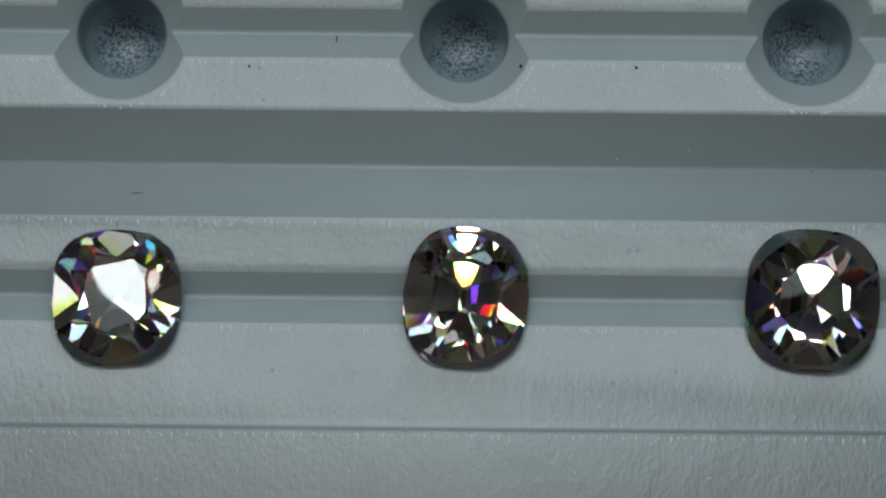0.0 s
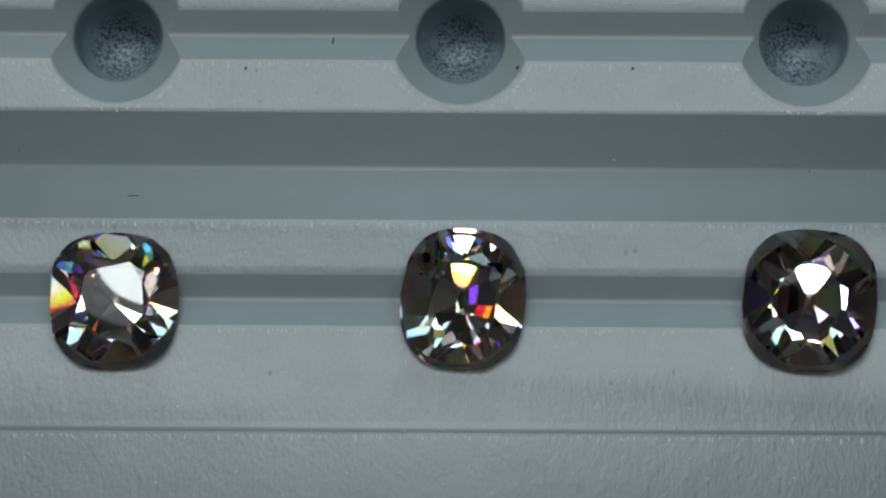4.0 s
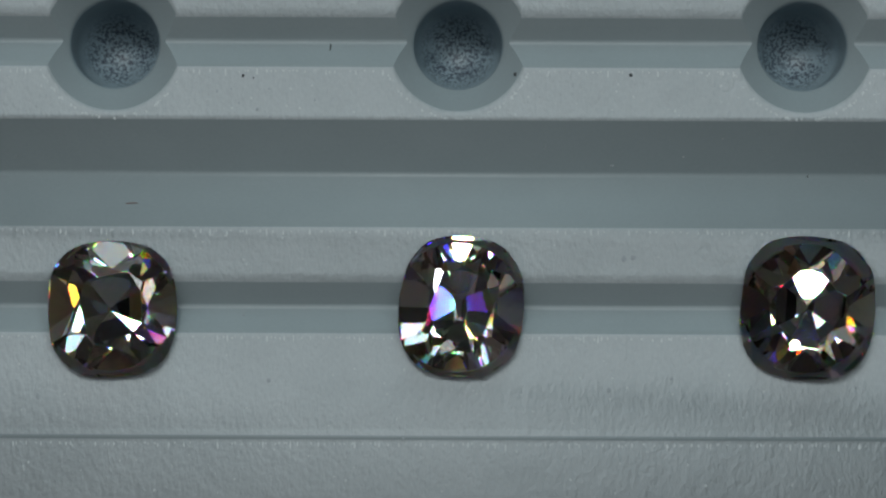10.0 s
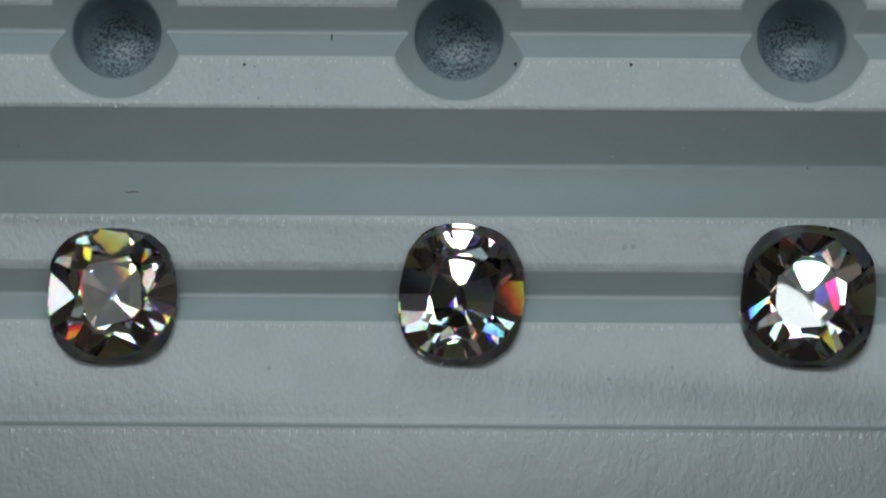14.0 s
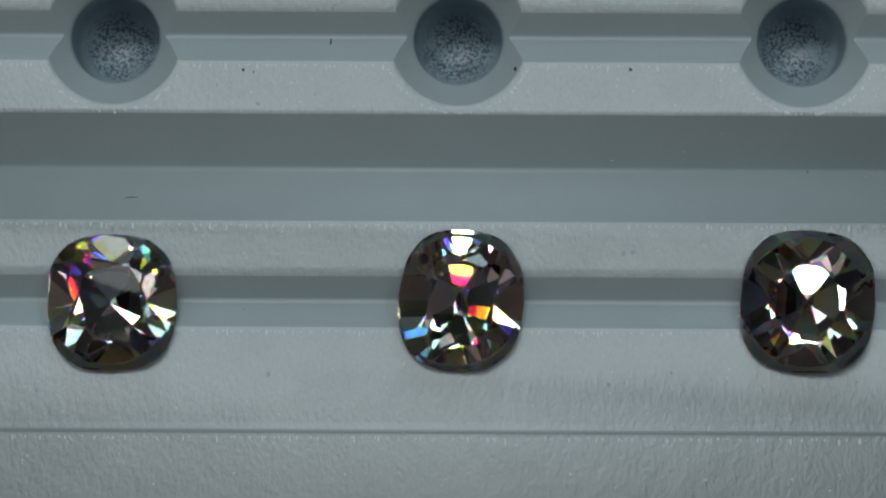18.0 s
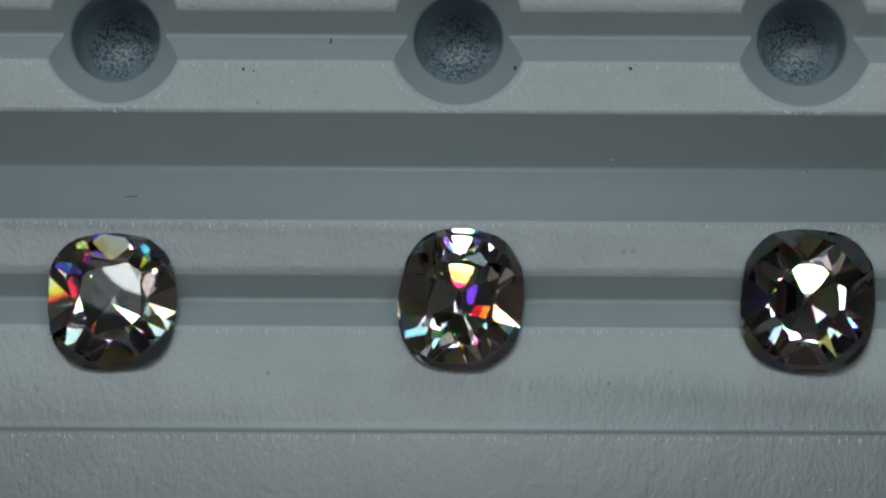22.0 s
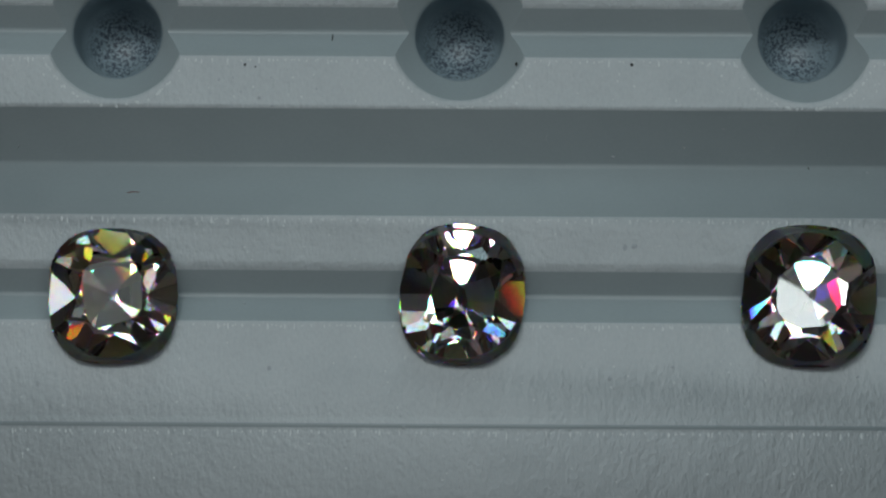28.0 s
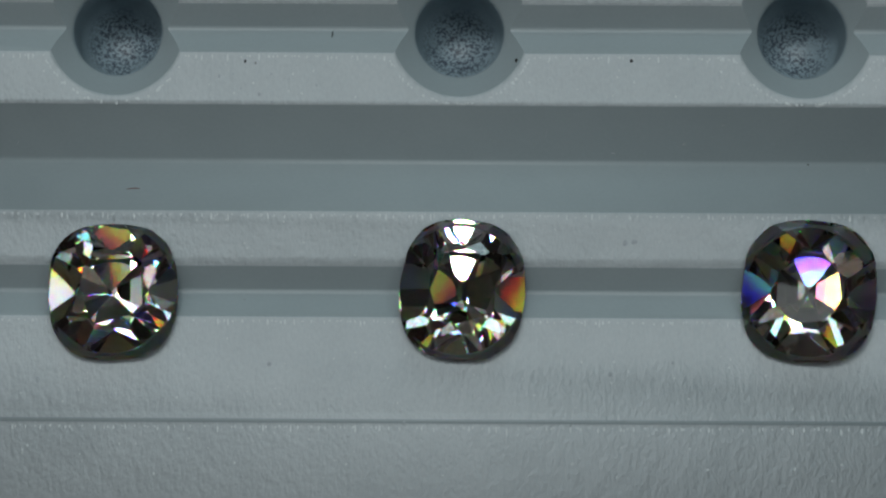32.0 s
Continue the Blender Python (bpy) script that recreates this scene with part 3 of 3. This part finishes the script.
dark_mat = plain("dark_dust_pit", (0.012, 0.013, 0.015), 0.8)
grey_mat = plain("grey_dust_pit", (0.199, 0.227, 0.242), 0.9)
pale_mat = plain("pale_dust", (0.229, 0.253, 0.261), 0.8)
brown_mat = plain("brown_fibre", (0.10, 0.045, 0.04), 0.7)


def speck(x, y, w, h, mat, label, tall=0.3):
    """An irregular grain, w by h mm."""
    bm = bmesh.new()
    bmesh.ops.create_icosphere(bm, subdivisions=2, radius=0.5)
    for v in bm.verts:
        v.co *= 1 + 0.5 * noise.noise(v.co * 2.3 + Vector((x, y, 0)))
        v.co = Vector((v.co.x * w, v.co.y * h, v.co.z * min(w, h) * tall * 2)) * MM
    ob = tagged(mesh_object("dust_pit_speck", bm, [mat]), label, "dust", "dust on the tray")
    return ob, pose(x * MM, y * MM, (tray_height(x, y) + min(w, h) * tall * 0.55) * MM)


def fibre(x, y, length, turn, bend, radius, mat, label):
    """A short thread that lies on the tray, along the slope under it."""
    bm = bmesh.new()
    rings, n = [], 10
    for i in range(n + 1):
        u = i / n - 0.5
        c = Vector((u * length, bend * (u * u - 0.08) * length, 0))
        r = radius * (1 - 0.7 * abs(2 * u) ** 3)
        rings.append([bm.verts.new(((c.x) * MM, (c.y + r * math.cos(k * math.pi / 3)) * MM, r * math.sin(k * math.pi / 3) * MM)) for k in range(6)])
    for a, b in zip(rings, rings[1:]):
        for k in range(6):
            bm.faces.new((a[k], a[(k + 1) % 6], b[(k + 1) % 6], b[k]))
    bm.faces.new(rings[0])
    bm.faces.new(rings[-1])
    bmesh.ops.recalc_face_normals(bm, faces=bm.faces)
    ob = tagged(mesh_object("lint_fibre", bm, [mat]), label, "lint", "dust on the tray")
    rise = math.degrees(math.atan((tray_height(x, y + 0.05) - tray_height(x, y - 0.05)) / 0.1))
    return ob, pose(x * MM, y * MM, (tray_height(x, y) + radius) * MM) @ pose(0, 0, 0, rise) @ pose(0, 0, 0, 0, 0, turn)


DARK, GREY, PALE = "tiny black dust grain on the grey tray", "soft grey smudge of dust on the tray", "tiny pale dust grain in a groove of the tray"
loose = [speck(*row) for row in (
    (4.59, 10.81, 0.17, 0.26, dark_mat, DARK), (11.90, 10.76, 0.20, 0.22, dark_mat, DARK), (-12.66, 10.63, 0.14, 0.2, dark_mat, DARK),
    (-11.74, 8.51, 0.22, 0.22, grey_mat, GREY, 0.12), (23.39, 4.47, 0.13, 0.26, dark_mat, DARK), (-12.60, -4.53, 0.16, 0.18, grey_mat, GREY),
    (-25.50, -9.71, 0.25, 0.45, grey_mat, GREY, 0.1), (-10.92, -8.66, 0.25, 0.3, grey_mat, GREY, 0.1), (10.56, -9.20, 0.22, 0.3, grey_mat, GREY, 0.2),
    (11.50, -0.90, 0.3, 0.4, grey_mat, GREY, 0.08), (12.10, -0.82, 0.4, 0.3, grey_mat, GREY, 0.08), (8.57, 11.79, 0.07, 0.09, grey_mat, GREY),
    (15.36, 5.69, 0.12, 0.2, pale_mat, PALE, 0.15), (17.80, 6.80, 0.14, 0.09, pale_mat, PALE, 0.15), (10.84, 5.14, 0.3, 0.16, grey_mat, GREY, 0.15),
    (-10.91, 8.01, 0.22, 0.14, grey_mat, GREY, 0.2), (14.51, -8.45, 0.16, 0.2, grey_mat, GREY, 0.2), (26.19, -8.98, 0.18, 0.14, grey_mat, GREY, 0.2),
    (27.12, 4.20, 0.24, 0.14, grey_mat, GREY, 0.2), (-2.41, -12.33, 0.16, 0.24, grey_mat, GREY, 0.2), 
    # this cluster stands for small pits, their shade put into the grains' colour
    (-12.0, 10.5, 0.10, 0.12, dark_mat, DARK, 0.15), (-14.3, 9.65, 0.14, 0.18, grey_mat, GREY, 0.15), (-13.4, 9.8, 0.10, 0.16, grey_mat, GREY, 0.15),
    (-12.9, 8.9, 0.10, 0.16, grey_mat, GREY, 0.15), (-11.0, 9.8, 0.12, 0.12, grey_mat, GREY, 0.15), (-8.1, 9.1, 0.12, 0.16, grey_mat, GREY, 0.15))]
loose += [fibre(*row) for row in (
    (-7.16, 12.56, 0.62, 86, 0.15, 0.045, dark_mat, "short dark lint fibre lying in a groove"),
    (6.53, 6.24, 0.6, 80, 0.2, 0.025, grey_mat, "thin grey lint fibre on the groove's slope"),
    (-19.77, 2.57, 0.85, 4, -0.25, 0.035, brown_mat, "reddish brown lint fibre on the groove's slope"),
    (-27.23, 5.56, 0.35, 60, 0.4, 0.035, grey_mat, "short grey lint fibre lying in a groove"))]


def build_burrs():
    """Tiny lumps that the mould left on the tray, coloured pale for scuffs and for the edges' sheen: along the grooves'
    lower edges, round the sockets and strewn over the flats.
    """
    rng = random.Random(7)
    spots = []
    for y, half in ((0.93, 0.0), (-5.80, 3.5), (-12.50, 0.0), (11.09, 4.45)):
        x = -31.0
        while x < 31:
            x += rng.uniform(0.12, 0.7) if math.sin(x * 0.9 + y) + 0.5 * math.sin(x * 2.3) > -0.4 else rng.uniform(0.3, 1.0)
            if min(abs(x - hx) for hx in HOLE_X) > half:
                tall = rng.uniform(0.05, 0.12) if rng.random() < 0.7 else rng.uniform(0.12, 0.3)
                spots.append((x, y - 0.5 * tall - 0.07 - abs(rng.gauss(0.0, 0.05)), rng.uniform(0.04, 0.09), tall))
    for hx in HOLE_X:
        for k in range(46):
            f = radians(rng.uniform(203, 337))
            r = 4.80 + abs(rng.gauss(0, 0.07))
            spots.append((hx + r * math.cos(f), HOLE_ROWS[0] + r * math.sin(f), rng.uniform(0.04, 0.1), rng.uniform(0.05, 0.13)))
    for y0, y1, many in ((-16, -12.7, 40), (-11.6, -5.9, 60), (-2.0, 0.8, 50), (8.1, 11.0, 60)):
        for k in range(many):
            x, y = rng.uniform(-30, 30), rng.uniform(y0, y1)
            if min(math.hypot(x - hx, y - hy) for hx in HOLE_X for hy in HOLE_ROWS) > 4.9:
                spots.append((x, y, rng.uniform(0.03, 0.09), rng.uniform(0.04, 0.12)))
    one = bmesh.new()
    bmesh.ops.create_icosphere(one, subdivisions=1, radius=0.5)
    shape = [v.co.copy() for v in one.verts]
    faces = [[v.index for v in f.verts] for f in one.faces]
    one.free()
    verts, polys = [], []
    for x, y, w, h in spots:
        w, h = 1.7 * w, 1.7 * h
        base = len(verts)
        for c in shape:
            k = 1 + 0.35 * rng.uniform(-1, 1)
            verts.append(((x + c.x * w * k) * MM, (y + c.y * h * k) * MM, (c.z * 0.08 * w * k + 0.001) * MM))
        polys += [[base + i for i in f] for f in faces]
    me = bpy.data.meshes.new("burr")
    me.from_pydata(verts, [], polys)
    me.materials.append(scuff_sheen_mat)
    ob = new("burr", me)
    ob.parent = tray
    ob["label"] = "fine scuffs and burrs along the edges, with painted pale sheen"
    ob["kind"] = "stuff"
    return ob


build_burrs()


def motions():
    for ob, seat in loose:
        walk(ob, [(r[0], tray_pose(r) @ seat) for r in ROCK])
    walk(tray, [(r[0], tray_pose(r)) for r in ROCK])
    for ob, seat in diamonds:
        walk(ob, [(r[0], tray_pose(r) @ seat) for r in ROCK])


motions()
